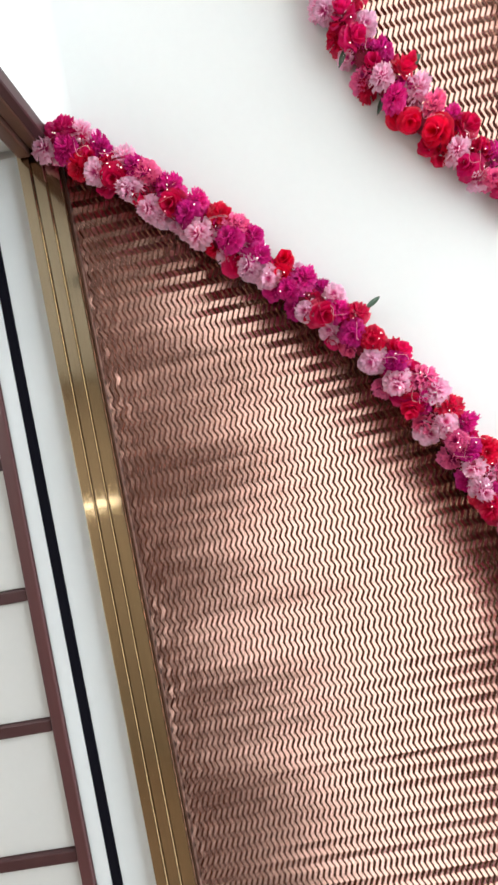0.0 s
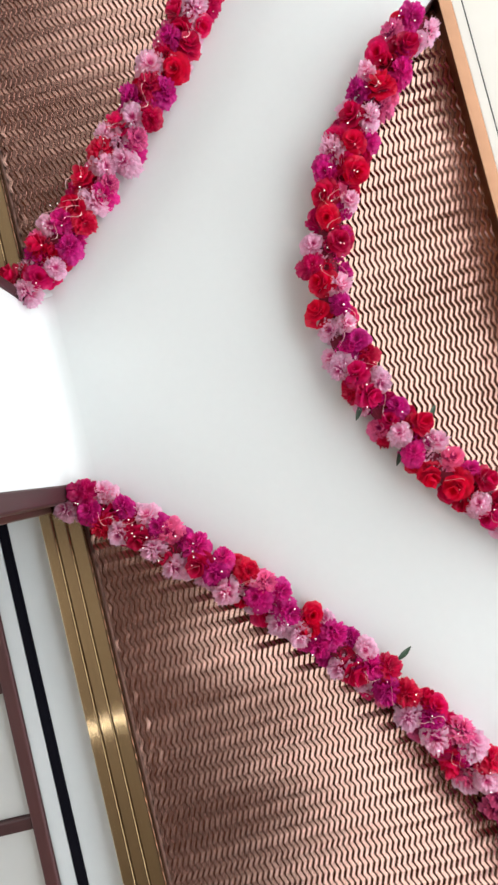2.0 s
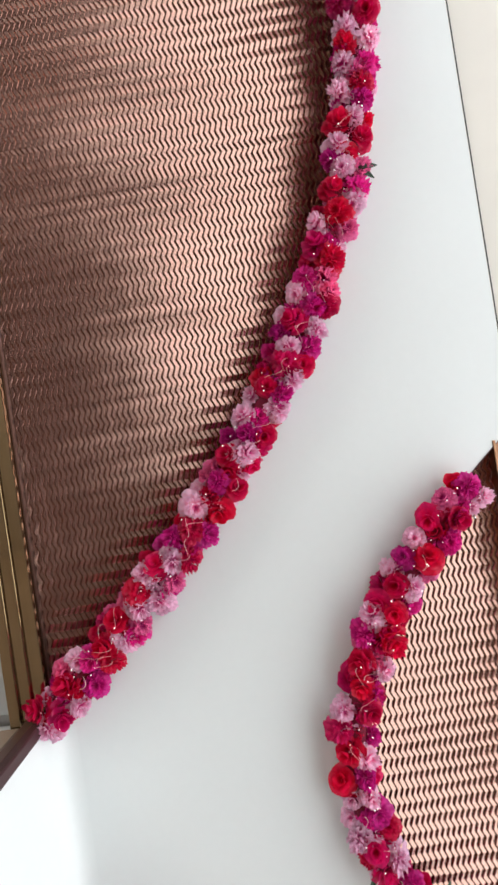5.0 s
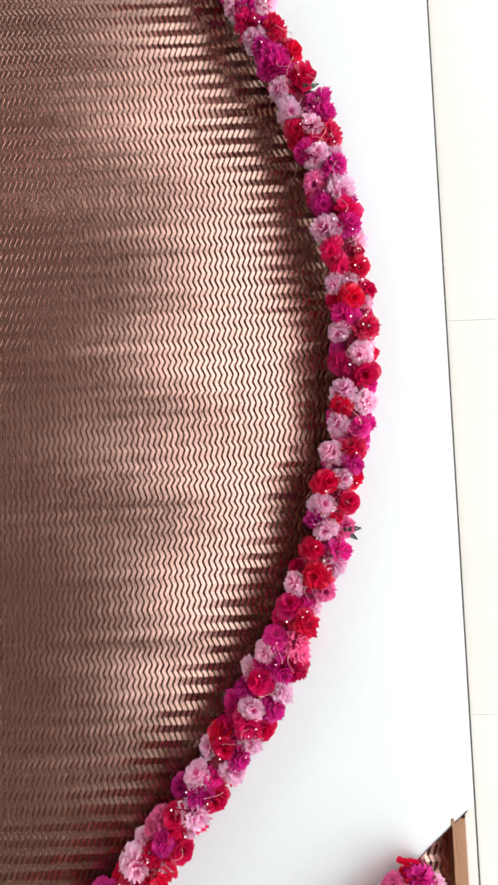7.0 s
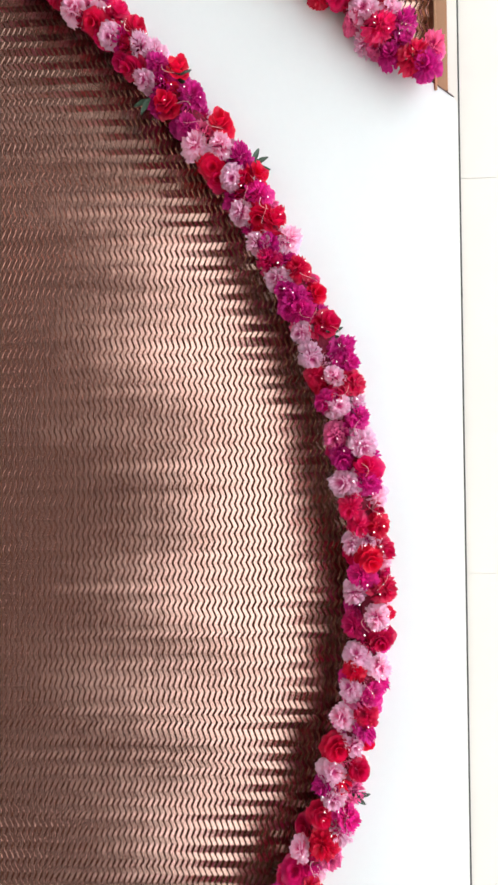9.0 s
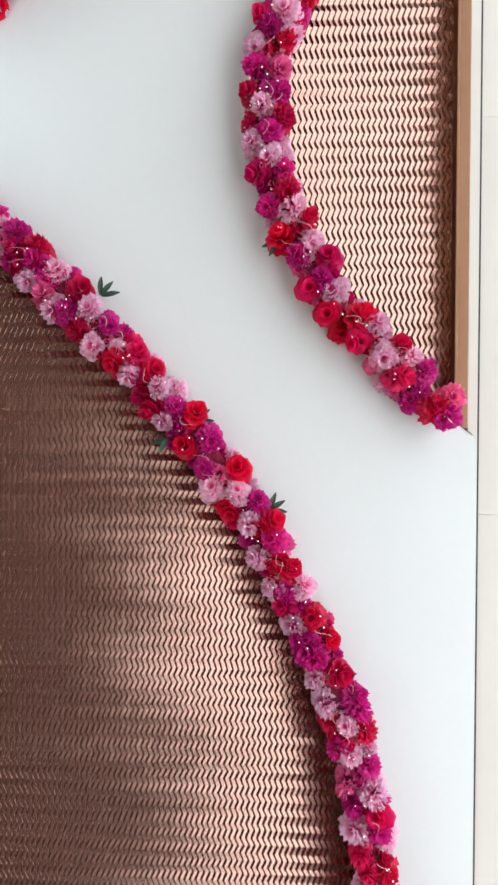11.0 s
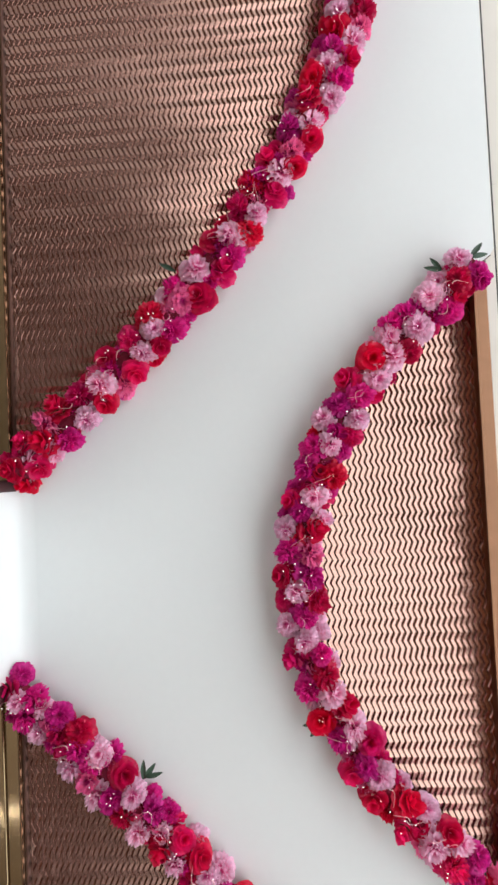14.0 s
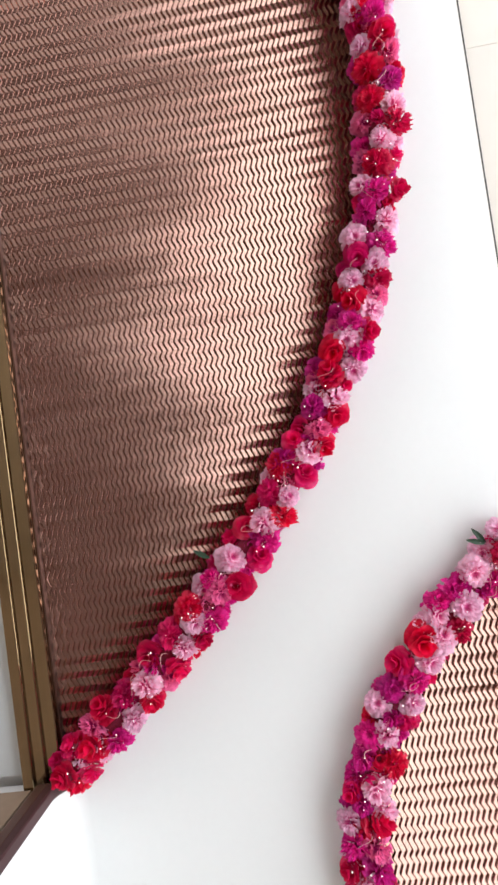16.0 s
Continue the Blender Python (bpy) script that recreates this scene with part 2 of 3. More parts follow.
for k, peak in enumerate(PEAKS):
    zs = [z for z in heights if not storey_band(z) and abs(z - peak) < 1.5]
    pts = []
    for z in zs:
        x, y, nrm = unrolled(left_edge(z))
        pts.append(((x, y, z), nrm, (-abs(nrm[1]), 0, 0)))
    edge_strip("cut_edge", pts, BROWN_UPRIGHT, wave_board, "dark brown edge band")
for z0, x0, a, b in BULGES:
    pts = [((right_curve(z), WALL_Y, z), (0, -1), (1, 0, 0)) for z in heights if abs(z - z0) < 0.6]
    edge_strip("cut_edge", pts, BROWN_UPRIGHT, wave_board, "dark brown edge band")

# heads and sills of dark wood where the board turns along the lift
for k in (0, 1, 2):
    for z, name in ((HEAD, "opening_head"), (SILL, "opening_sill")):
        z += k * STOREY
        if z > TOP:
            continue
        lo, hi = (z - 0.010, z + 0.020) if name == "opening_head" else (z - 0.006, z + 0.016)
        trim = new(name)
        tagged(trim, "glossy dark red-brown wooden trim along the white slab edge", "door trim", kind="structure")
        lengths = [U_END] + list(np.linspace(U_SIDE, U_SIDE + 0.045, 10))
        verts, faces = [], []
        for u in lengths:
            x, y, (nx, ny) = unrolled(u)
            for out, h in ((-0.0125, lo - 0.001), (0.002, lo - 0.001), (0.004, lo + 0.002), (0.004, hi - 0.003), (0.002, hi), (-0.0125, hi)):
                verts.append((x + nx * out, y + ny * out, h))
        for i in range(len(lengths) - 1):
            for j in range(6):
                a, b = 6 * i + j, 6 * i + (j + 1) % 6
                faces.append((a, b, b + 6, a + 6))
        faces += [(5, 4, 3, 2, 1, 0), tuple(6 * len(lengths) - 6 + j for j in range(6))]
        mesh_object("front_rail", verts, faces, BROWN, trim)
        drop = 0.003 if name == "opening_head" else -0.003
        slab("middle_rail", LEFT_X - 0.036, LEFT_X - 0.013, ROOM_FRONT + 0.021, WALL_Y - 0.020, lo - drop, hi - 0.002, TRIM_COPPER, trim, "tarnished copper rail", bevel=0.003)
        if name == "opening_head":
            slab("rear_rail", LEFT_X - 0.062, LEFT_X - 0.037, ROOM_FRONT + 0.021, WALL_Y - 0.020, lo - 0.014, hi - 0.001, TRIM_COPPER, trim, "tarnished copper rail", bevel=0.003)

# ---- folded copper sheets ----
PITCH, FOLD = 0.01086, 0.0286


def folded_sheet(name, x0, x1, z0, z1, seed, parent, inside, depth=1.0, dents=0.00017):
    """Zigzag pleats: a broad face turned to the window side, a rounded lip and a steep return."""
    rng = np.random.default_rng(seed)
    cols, rows = int((x1 - x0) / PITCH), int((z1 - z0) / (FOLD / 2))
    zig = 0.0064
    verts = np.zeros((rows + 1, cols * 5, 3))
    wave = rng.uniform(0, 6.28, 8)
    shift, phase = rng.normal(0, 0.0004, rows + 1), rng.uniform(0, 6.28, (rows + 1, 3))
    strong = np.minimum(np.abs(rng.normal(0, 1, rows + 1)) ** 1.6, 2.4)
    level = rng.normal(0, 0.0010, rows + 1)
    c = np.arange(cols)
    rim = 0.0009 * np.exp(-np.minimum(c, cols - 1 - c) / 3.0)
    for r in range(rows + 1):
        odd = r % 2
        z = z0 + r * FOLD / 2 + level[r]
        x = x0 + 0.005 + c * PITCH + (zig / 2 if odd else -zig / 2) + shift[r] + 0.0006 * math.sin(3 * z + wave[0])
        broad = 0.0070 if odd else 0.0062
        # each row leans in and out along its length, some rows much more than others
        lean = dents * strong[r] * (np.sin(7 * x + phase[r, 0]) + 0.6 * np.sin(17 * x + phase[r, 1]))
        swell = 0.0004 * np.sin(6 * x + 4 * z + wave[1]) * np.sin(3.1 * z + wave[2]) + 0.0003 * np.sin(13 * x - 7 * z + wave[3])
        tilt = 1.0 + 0.05 * np.sin(5 * x + 6 * z + wave[4]) + 0.045 * np.sin(11 * z - 8 * x + wave[5]) + 0.05 * np.sin(29 * z + 9 * x + wave[6]) + 0.045 * strong[r] * np.sin(6 * x + phase[r, 2])
        high = (0.0030 if odd else 0.0026) * tilt + rng.normal(0, 0.00006, cols) + rng.normal(0, 1, cols) * rim
        lip = (0.0008 if odd else 0.0012) * depth
        steps = ((0.0, -high), (broad * 0.5, -high * 0.55), (broad, -0.0003), (broad + 0.0015, lip), (broad + 0.0020, lip + 0.0005))
        for k, (dx, dy) in enumerate(steps):
            verts[r, k::5, 0], verts[r, k::5, 1], verts[r, k::5, 2] = x + dx, SHEET_Y + dy + lean + swell, z + 0.0008 * np.sin(23 * x + phase[r, 2])
    n = cols * 5
    faces = [(r * n + k, r * n + k + 1, (r + 1) * n + k + 1, (r + 1) * n + k) for r in range(rows) for k in range(n - 1) if inside(verts[r, k, 0], verts[r, k, 2])]
    return mesh_object(name, verts.reshape(-1, 3), faces, COPPER, parent)


def brass_frame(parent, z0, z1):
    for x0, x1, y in ((-0.3975, -0.3755, 1.134), (-0.3900, -0.3525, 1.141), (-0.3800, -0.3260, 1.148)):
        slab("brass_strip", x0, x1, y, SHEET_Y + 0.006, z0, z1, BRASS, parent, bevel=0.0022)


for k, peak in enumerate(PEAKS):
    low, high = max(GROUND, peak - 1.33), min(TOP, peak + 1.36)
    if k == 2:
        high = TOP
    panel = tagged(new("copper_panel"), "rose-gold zigzag folded metal panel in a stepped brass frame", "wall panel", "wave-cut metal panels")
    folded_sheet("folded_sheet", -0.349, 0.52, low, high, 10 + k, panel, lambda x, z: x < left_curve(z) + 0.05)
    brass_frame(panel, low, high)
    # made-up dark strip for the shade between brass frame and folded sheet
    slab("edge_shade_strip", -0.3258, -0.3225, 1.1620, SHEET_Y + 0.004, low, high, TRIM_COPPER, panel, "dark strip added as shade at the sheet's edge", bevel=0.001)
for k, (z0, x0, a, b) in enumerate(BULGES):
    low = min(z for z in heights if abs(z - z0) < 0.62 and right_curve(z) < 0.600)
    high = max(z for z in heights if abs(z - z0) < 0.62 and right_curve(z) < 0.600)
    panel = tagged(new("copper_panel"), "pale rose-gold zigzag metal panel edged with polished copper", "wall panel", "wave-cut metal panels")
    folded_sheet("folded_sheet", x0 - 0.03, 0.592, low, high, 30 + k, panel, lambda x, z: x > right_curve(z) - 0.05, 0.3)
    slab("inner_ridge", 0.575, 0.5805, 1.1480, SHEET_Y + 0.004, low, high, COPPER_TRIM, panel, bevel=0.001)
    slab("copper_strip", 0.581, 0.6005, 1.1505, SHEET_Y + 0.004, low, high, COPPER_TRIM, panel, bevel=0.001)

# ---- walls, floors, window ----
BACK_Y = SHEET_Y + 0.008
wall_back = slab("wall_back", -3.2, 0.6195, BACK_Y, BACK_Y + 0.2, GROUND, TOP, WHITE_WALL)
tagged(wall_back, "plain white plaster wall behind the board", "wall", kind="structure")
gap = slab("board_edge_strip", 0.6012, 0.6185, 1.1515, BACK_Y, GROUND, TOP, CREAM)
tagged(gap, "narrow white edge strip beside a dark shadow gap", "trim", kind="structure")
# nearly flush dark fill in place of the gap's own shade
gap_shade_strip = slab("gap_shade_strip", 0.6185, 0.6228, 1.1545, BACK_Y, GROUND, TOP, GAP_SHADE)
tagged(gap_shade_strip, "dark strip painted as shade between board and tiled wall", "joint", kind="structure")
wall_tiled = tagged(new("wall_tiled"), "cream tiled wall with fine level joints", "wall", kind="structure")
slab("backing", 0.6230, SHAFT_RIGHT + 0.2, 1.166, BACK_Y + 0.2, GROUND, TOP, GROUT, wall_tiled)

# unseen wall, added so that the brass reflects a lighter beige
wall_landing_added = slab("wall_landing_added", -3.0, LEFT_X - 0.002, ROOM_FRONT, ROOM_FRONT + 0.02, SILL - 0.007 - STOREY, TOP, LANDING_BEIGE)
tagged(wall_landing_added, "unseen beige plaster wall added for the brass to reflect", "wall", kind="structure")
# assumed wall; its dark tone is chosen for what the copper mirrors
wall_front = slab("wall_front", -3.2, SHAFT_RIGHT + 0.2, ROOM_FRONT - 0.2, ROOM_FRONT, GROUND, TOP, FRONT_WALL)
tagged(wall_front, "unseen taupe plaster wall behind the lift, toned for the copper's reflection", "wall", kind="structure")
wall_left = slab("wall_left", -3.2, -3.0, ROOM_FRONT, BACK_Y, GROUND, TOP, WHITE_WALL)
tagged(wall_left, "plain white far wall of the landings", "wall", kind="structure")
ground = slab("floor", -3.2, SHAFT_RIGHT + 0.2, ROOM_FRONT - 0.2, BACK_Y + 0.2, GROUND - 0.2, GROUND, FLOOR_STONE)
tagged(ground, "grey stone floor at the foot of the shaft", "floor", kind="structure")
ceiling = slab("ceiling", -3.2, SHAFT_RIGHT + 0.2, ROOM_FRONT - 0.2, BACK_Y + 0.2, TOP, TOP + 0.2, WHITE_WALL)
tagged(ceiling, "plain white ceiling over the shaft", "ceiling", kind="structure")
# lowest slab and the brown floors are added to darken the brass's reflection
for k in (-1, 0, 1):
    top = SILL - 0.007 + k * STOREY
    s = slab("landing_slab", -3.0, LEFT_X - 0.032, ROOM_FRONT + 0.021, BACK_Y - 0.013, HEAD + 0.021 + k * STOREY, top, WHITE_WALL)
    tagged(s, "white floor slab of a landing beside the shaft", "floor slab", kind="structure")
    s = slab("landing_floor_added", -3.0, LEFT_X - 0.050, ROOM_FRONT + 0.021, WALL_Y - 0.02, top + 0.0005, top + 0.010, LANDING_STONE)
    tagged(s, "brown stone floor added to tone the brass's reflection", "floor", kind="structure")

# side wall with an unseen window, assumed and sized for the copper's reflections
wall_right = tagged(new("wall_right"), "plain wall with an assumed tall daylight window", "wall", kind="structure")
for y0, y1, z0, z1 in ((ROOM_FRONT, -0.9, GROUND, TOP), (1.02, BACK_Y - 0.01, GROUND, TOP), (-0.9, 1.02, GROUND, -2.5), (-0.9, 1.02, 8.7, TOP)):
    slab("wall_piece", SHAFT_RIGHT, SHAFT_RIGHT + 0.2, y0, y1, z0, z1, CREAM, wall_right)

window = tagged(new("window_1"), "unseen tall side window, assumed, with a grey metal frame", "window", kind="structure")
for y0, y1, z0, z1 in ((-0.9, -0.86, -2.5, 8.7), (0.98, 1.02, -2.5, 8.7), (-0.86, 0.98, -2.5, -2.46), (-0.86, 0.98, 8.66, 8.7)):
    slab("window_frame", SHAFT_RIGHT + 0.06, SHAFT_RIGHT + 0.12, y0, y1, z0, z1, ALUMINIUM, window)
slab("pane", SHAFT_RIGHT + 0.085, SHAFT_RIGHT + 0.091, -0.86, 0.98, -2.46, 8.66, material("window_glass", (0.8, 0.85, 0.86), 0.05), window)
# unseen fittings, made up to go with the landing fill lamps
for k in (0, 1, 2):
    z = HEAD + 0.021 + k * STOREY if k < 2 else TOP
    light = tagged(new("ceiling_light_added"), "unseen square ceiling fitting added for the landing fill lamp", "ceiling light", "landing ceiling lights")
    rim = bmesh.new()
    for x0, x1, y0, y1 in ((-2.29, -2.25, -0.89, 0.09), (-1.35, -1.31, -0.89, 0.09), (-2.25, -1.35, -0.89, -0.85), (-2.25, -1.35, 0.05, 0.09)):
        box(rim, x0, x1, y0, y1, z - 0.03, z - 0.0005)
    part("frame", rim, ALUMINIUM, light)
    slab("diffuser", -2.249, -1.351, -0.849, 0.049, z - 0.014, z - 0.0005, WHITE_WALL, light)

# ---- the landing's white door and its surround, seen past the brass frame ----
for k in (0, 1, 2):
    low = GROUND if k == 0 else SILL + 0.02 + (k - 1) * STOREY
    high = HEAD - 0.002 + k * STOREY
    if k == 2:
        high = TOP
    jamb = tagged(new("door_surround"), "white door jamb with a black rubber seal strip", "door frame", "landing doors")
    slab("inner_jamb", -0.469, -0.3976, 1.157, BACK_Y, low, high, JAMB_WHITE, jamb)
    slab("seal_strip", -0.489, -0.4692, 1.1545, BACK_Y, low, high, BLACK, jamb, "black rubber seal", bevel=0.001)
    slab("outer_jamb", -0.520, -0.4892, 1.155, BACK_Y, low, high, JAMB_WHITE, jamb, bevel=0.0015)
    door = tagged(new("landing_door"), "white panelled door with dark red-brown beading", "door", "landing doors")
    slab("stile", -0.545, -0.5205, 1.147, BACK_Y, low, high, BROWN_UPRIGHT, door, bevel=0.003)
    slab("stile", -1.42, -1.395, 1.147, BACK_Y, low, high, BROWN_UPRIGHT, door, bevel=0.003)
    z = 1.457 - 0.256 * 20 + STOREY * k
    while z < high:
        if z > low - 0.24:
            if low < z < high - 0.02:
                slab("bead", -1.395, -0.5455, 1.150, BACK_Y, z - 0.012, z + 0.012, BROWN, door, bevel=0.003)
            p0, p1 = max(low, z + 0.0125), min(high, z + 0.256 - 0.0125)
            if p1 - p0 > 0.02:
                slab("door_panel", -1.395, -0.5455, 1.160, BACK_Y, p0, p1, DOOR_WHITE, door, bevel=0.002)
        z += 0.256

# short tube lamps that glint in the brass
TUBE = material("glowing_tube_glass", (0.9, 0.86, 0.78), 0.2)
TUBE.node_tree.nodes["Principled BSDF"].inputs["Emission Color"].default_value = (1.0, 0.92, 0.78, 1)
TUBE.node_tree.nodes["Principled BSDF"].inputs["Emission Strength"].default_value = 13


def tube_lamp(x0, x1, y, z, top):
    lamp = tagged(new("pendant_lamp"), "short glowing tube on thin black cords in a landing", "pendant lamp", "landing pendant lamps")
    bm = bmesh.new()
    bmesh.ops.create_cone(bm, cap_ends=True, segments=14, radius1=0.0045, radius2=0.0045, depth=x1 - x0)
    for v in bm.verts:
        v.co = Vector(((x0 + x1) / 2 + v.co.z, y + v.co.x, z + v.co.y))
    part("tube", bm, TUBE, lamp, "warm glowing glass tube", smooth=True)
    for x in (x0 + 0.004, x1 - 0.004):
        slab("tube_holder", x - 0.010, x + 0.010, y - 0.011, y + 0.011, z - 0.011, z + 0.014, BLACK, lamp, bevel=0.003)
        slab("cord", x - 0.0015, x + 0.0015, y - 0.0015, y + 0.0015, z + 0.014, top - 0.012, BLACK, lamp)
        slab("ceiling_rose", x - 0.03, x + 0.03, y - 0.03, y + 0.03, top - 0.012, top, BLACK, lamp, bevel=0.004)


for k in (0, 1):
    tube_lamp(-0.84, -0.56, 0.34, 1.300 + STOREY * k, HEAD + 0.021 + STOREY * k)

# ---- flowers ----


def petal_ring(verts, faces, tips, rng, count, reach, rise, start, lift, overlap, ruffle, waves):
    """Petals round the flower's middle with rippled rims; z points away from the wall."""
    ways = [-1 + k / 3 for k in range(7)]
    for i in range(count):
        a = math.tau * (i + rng.uniform(-0.25, 0.25)) / count
        wide, phase, size, up = math.pi / count * overlap, rng.uniform(0, 6.28), rng.uniform(0.84, 1.10), rise + rng.uniform(-0.003, 0.003)
        base = len(verts)
        for r in (0.0, 0.40, 0.70, 0.90, 1.0):
            for w in ways:
                tips.append(min(1.0, max(0.0, r * 0.9 + 0.1 + rng.gauss(0, 0.06))))
                spread = wide * w * (0.45 + 0.55 * r)
                dist = start + (reach * size - start) * r * (1 - 0.14 * w * w) + (rng.gauss(0, ruffle * 0.20) if r > 0.8 else 0)
                h = up + lift * r * r - 0.32 * reach * r ** 4 + ruffle * r * r * math.sin(waves * math.pi * w + phase) + 0.0018 * w * r
                verts.append((dist * math.cos(a + spread), dist * math.sin(a + spread), h))
        for j in range(4):
            for m in range(6):
                p = base + j * 7 + m
                faces.append((p, p + 1, p + 8, p + 7))


CARNATION = ((9, 0.0255, -0.010, 0.004, 0.002), (8, 0.0250, -0.004, 0.003, 0.006), (8, 0.0215, 0.000, 0.002, 0.011), (7, 0.0165, 0.003, 0.001, 0.015), (5, 0.0105, 0.006, 0.0005, 0.016))
ROSEBUD = ((6, 0.0270, -0.010, 0.004, 0.008), (5, 0.0245, -0.004, 0.003, 0.014), (4, 0.0180, 0.000, 0.001, 0.020), (3, 0.0110, 0.003, 0.0, 0.022))


def flower_mesh(name, seed, mat, frilly):
    rng = random.Random(seed)
    verts, faces, tips = [], [], []
    size = rng.uniform(0.92, 1.06)
    for count, reach, rise, start, lift in CARNATION if frilly else ROSEBUD:
        petal_ring(verts, faces, tips, rng, count, reach * size, rise, start, lift, 1.25 if frilly else 1.6, 0.0042 if frilly else 0.0031, 2.2 if frilly else 1.7)
    data = bpy.data.meshes.new(name)
    data.from_pydata(verts, [], faces)
    data.materials.append(mat)
    data.attributes.new("tip", "FLOAT", "POINT").data.foreach_set("value", tips)
    for p in data.polygons:
        p.use_smooth = True
    return data


KINDS = {}
for kind, mat, share, frilly in (("red", RED, 0.19, False), ("crimson", CRIMSON, 0.17, False), ("magenta", MAGENTA, 0.28, True), ("pale", PINK, 0.22, True), ("rose", ROSE, 0.14, True)):
    KINDS[kind] = ([flower_mesh("flower", 100 + 7 * len(KINDS) + i, mat, frilly or i > 2) for i in range(5)], share)


def leaf_mesh():
    verts, faces = [], []
    for i in range(6):
        t = i / 5
        w = 0.0052 * math.sin(math.pi * (0.08 + 0.9 * t)) + 0.0005
        for s in (-1, 0, 1):
            verts.append((s * w, 0.038 * t, 0.004 * math.sin(2.5 * t) - (0.002 if s == 0 else 0)))
    for i in range(5):
        for j in range(2):
            p = 3 * i + j
            faces.append((p, p + 1, p + 4, p + 3))
    data = bpy.data.meshes.new("leaf")
    data.from_pydata(verts, [], faces)
    data.materials.append(LEAF)
    return data


LEAF_MESH = leaf_mesh()
bm = bmesh.new()
bmesh.ops.create_icosphere(bm, subdivisions=1, radius=0.0019)
BEAD_MESH = bpy.data.meshes.new("bead")
bm.to_mesh(BEAD_MESH)
bm.free()
BEAD_MESH.materials.append(BEAD)


def garland(label, curve, z0, z1, seed, leaves=(), offset=0.0, reds=1.0, **view_fitted):
    """A rope of flower heads along a cut edge; curve(z) gives its run across the wall."""
    rng = random.Random(seed)
    root = tagged(new("flower_garland"), label, "flower garland", "garlands on the wave edges")
    # even steps along the run
    zs = np.linspace(z0, z1, 400)
    pts = np.array([(curve(z) + offset, WALL_Y - 0.022, z) for z in zs])
    run = np.concatenate([[0], np.cumsum(np.linalg.norm(np.diff(pts, axis=0), axis=1))])

    def at(d):
        p = np.array([np.interp(d, run, pts[:, i]) for i in range(3)])
        q = np.array([np.interp(min(d + 0.01, run[-1]), run, pts[:, i]) - np.interp(max(d - 0.01, 0), run, pts[:, i]) for i in range(3)])
        q /= np.linalg.norm(q) + 1e-9
        return Vector(p), Vector((q[2], 0, -q[0])), Vector(q)

    # core
    verts, faces = [], []
    steps = int(run[-1] / 0.02)
    for i in range(steps + 1):
        p, side, along = at(run[-1] * i / steps)
        r = 0.019
        for j in range(8):
            a = math.tau * j / 8
            verts.append(p + side * (r * 1.1 * math.cos(a)) + Vector((0, -1, 0)) * (r * 0.85 * math.sin(a)))
        if i:
            for j in range(8):
                a, b = (i - 1) * 8 + j, (i - 1) * 8 + (j + 1) % 8
                faces.append((a, b, b + 8, a + 8))
    faces += [tuple(range(7, -1, -1)), tuple(range(steps * 8, steps * 8 + 8))]
    mesh_object("core", verts, faces, STEM, root)

    def head(kind, place, lane, side, along, wild, size):
        f = new("flower", rng.choice(KINDS[kind][0]))
        f.parent = root
        nrm = (Vector((0, -1, 0)) + side * (lane * 17 + rng.uniform(-wild, wild)) + along * rng.uniform(-wild, wild)).normalized()
        q = nrm.to_track_quat("Z", "Y") @ Euler((0, 0, rng.uniform(0, 6.28))).to_quaternion()
        s = size * rng.uniform(0.9, 1.1)
        f.matrix_basis = Matrix.LocRotScale(place, q, (s, s * rng.uniform(0.82, 1.12), s * rng.uniform(0.8, 1.2)))

    # heads placed and coloured to fit the camera's view, then the rest between them
    taken = []
    for key, places in view_fitted.items():
        kind = key.split("_")[0]
        for x, z in places:
            d = float(np.interp(z, pts[:, 2], run))
            p, side, along = at(d)
            reach = (Vector((x, p.y, z)) - p).dot(side)
            lane = max(-0.030, min(0.030, reach))
            c = Vector((x, p.y - 0.025 + 0.35 * abs(lane), z)) + side * (lane - reach)
            taken.append((c.x, c.z))
            head(kind, c, lane, side, along, 0.65, 1.04)
    weights = [share * (reds if kind in ("red", "crimson") else 1) for kind, (_, share) in KINDS.items()]
    d, last = 0.010, None
    while d < run[-1] - 0.006:
        p, side, along = at(d)
        for lane in (-0.024, 0.0, 0.024) if rng.random() < 0.7 else (-0.017, 0.017):
            kind = rng.choices(list(KINDS), weights)[0]
            if kind == last and rng.random() < 0.6:
                kind = rng.choice(list(KINDS))
            lane += rng.uniform(-0.005, 0.005)
            c = p + side * lane + along * rng.uniform(-0.011, 0.011)
            near = min((math.hypot(c.x - x, c.z - z) for x, z in taken), default=1.0)
            if near < 0.015:
                continue
            last = kind
            out = 0.020 - 0.40 * abs(lane) + rng.uniform(-0.008, 0.006) - (0.011 if near < 0.034 else 0)
            head(kind, c + Vector((0, -1, 0)) * out, lane, side, along, 0.8, 0.93)
        d += rng.uniform(0.027, 0.033)
    for i in range(int(run[-1] / 0.022)):
        p, side, along = at(rng.uniform(0, run[-1]))
        bead = new("bead", BEAD_MESH)
        bead.parent = root
        lane = rng.uniform(-0.03, 0.03)
        bead.location = p + side * lane + Vector((0, -1, 0)) * (0.048 - 0.35 * abs(lane))
        bead.scale = [rng.uniform(0.35, 0.95) for _ in range(3)]
    for x, z, turn, n in leaves:
        for i in range(n):
            leaf = new("leaf", LEAF_MESH)
            leaf.parent = root
            leaf.matrix_basis = Matrix.LocRotScale((x, WALL_Y - 0.030 - 0.004 * i, z), Euler((radians(90), 0, 0)).to_quaternion() @ Euler((radians(-8), 0, radians(turn + 38 * (i - n / 2 + 0.5)))).to_quaternion(), (0.9, 0.9, 0.9))
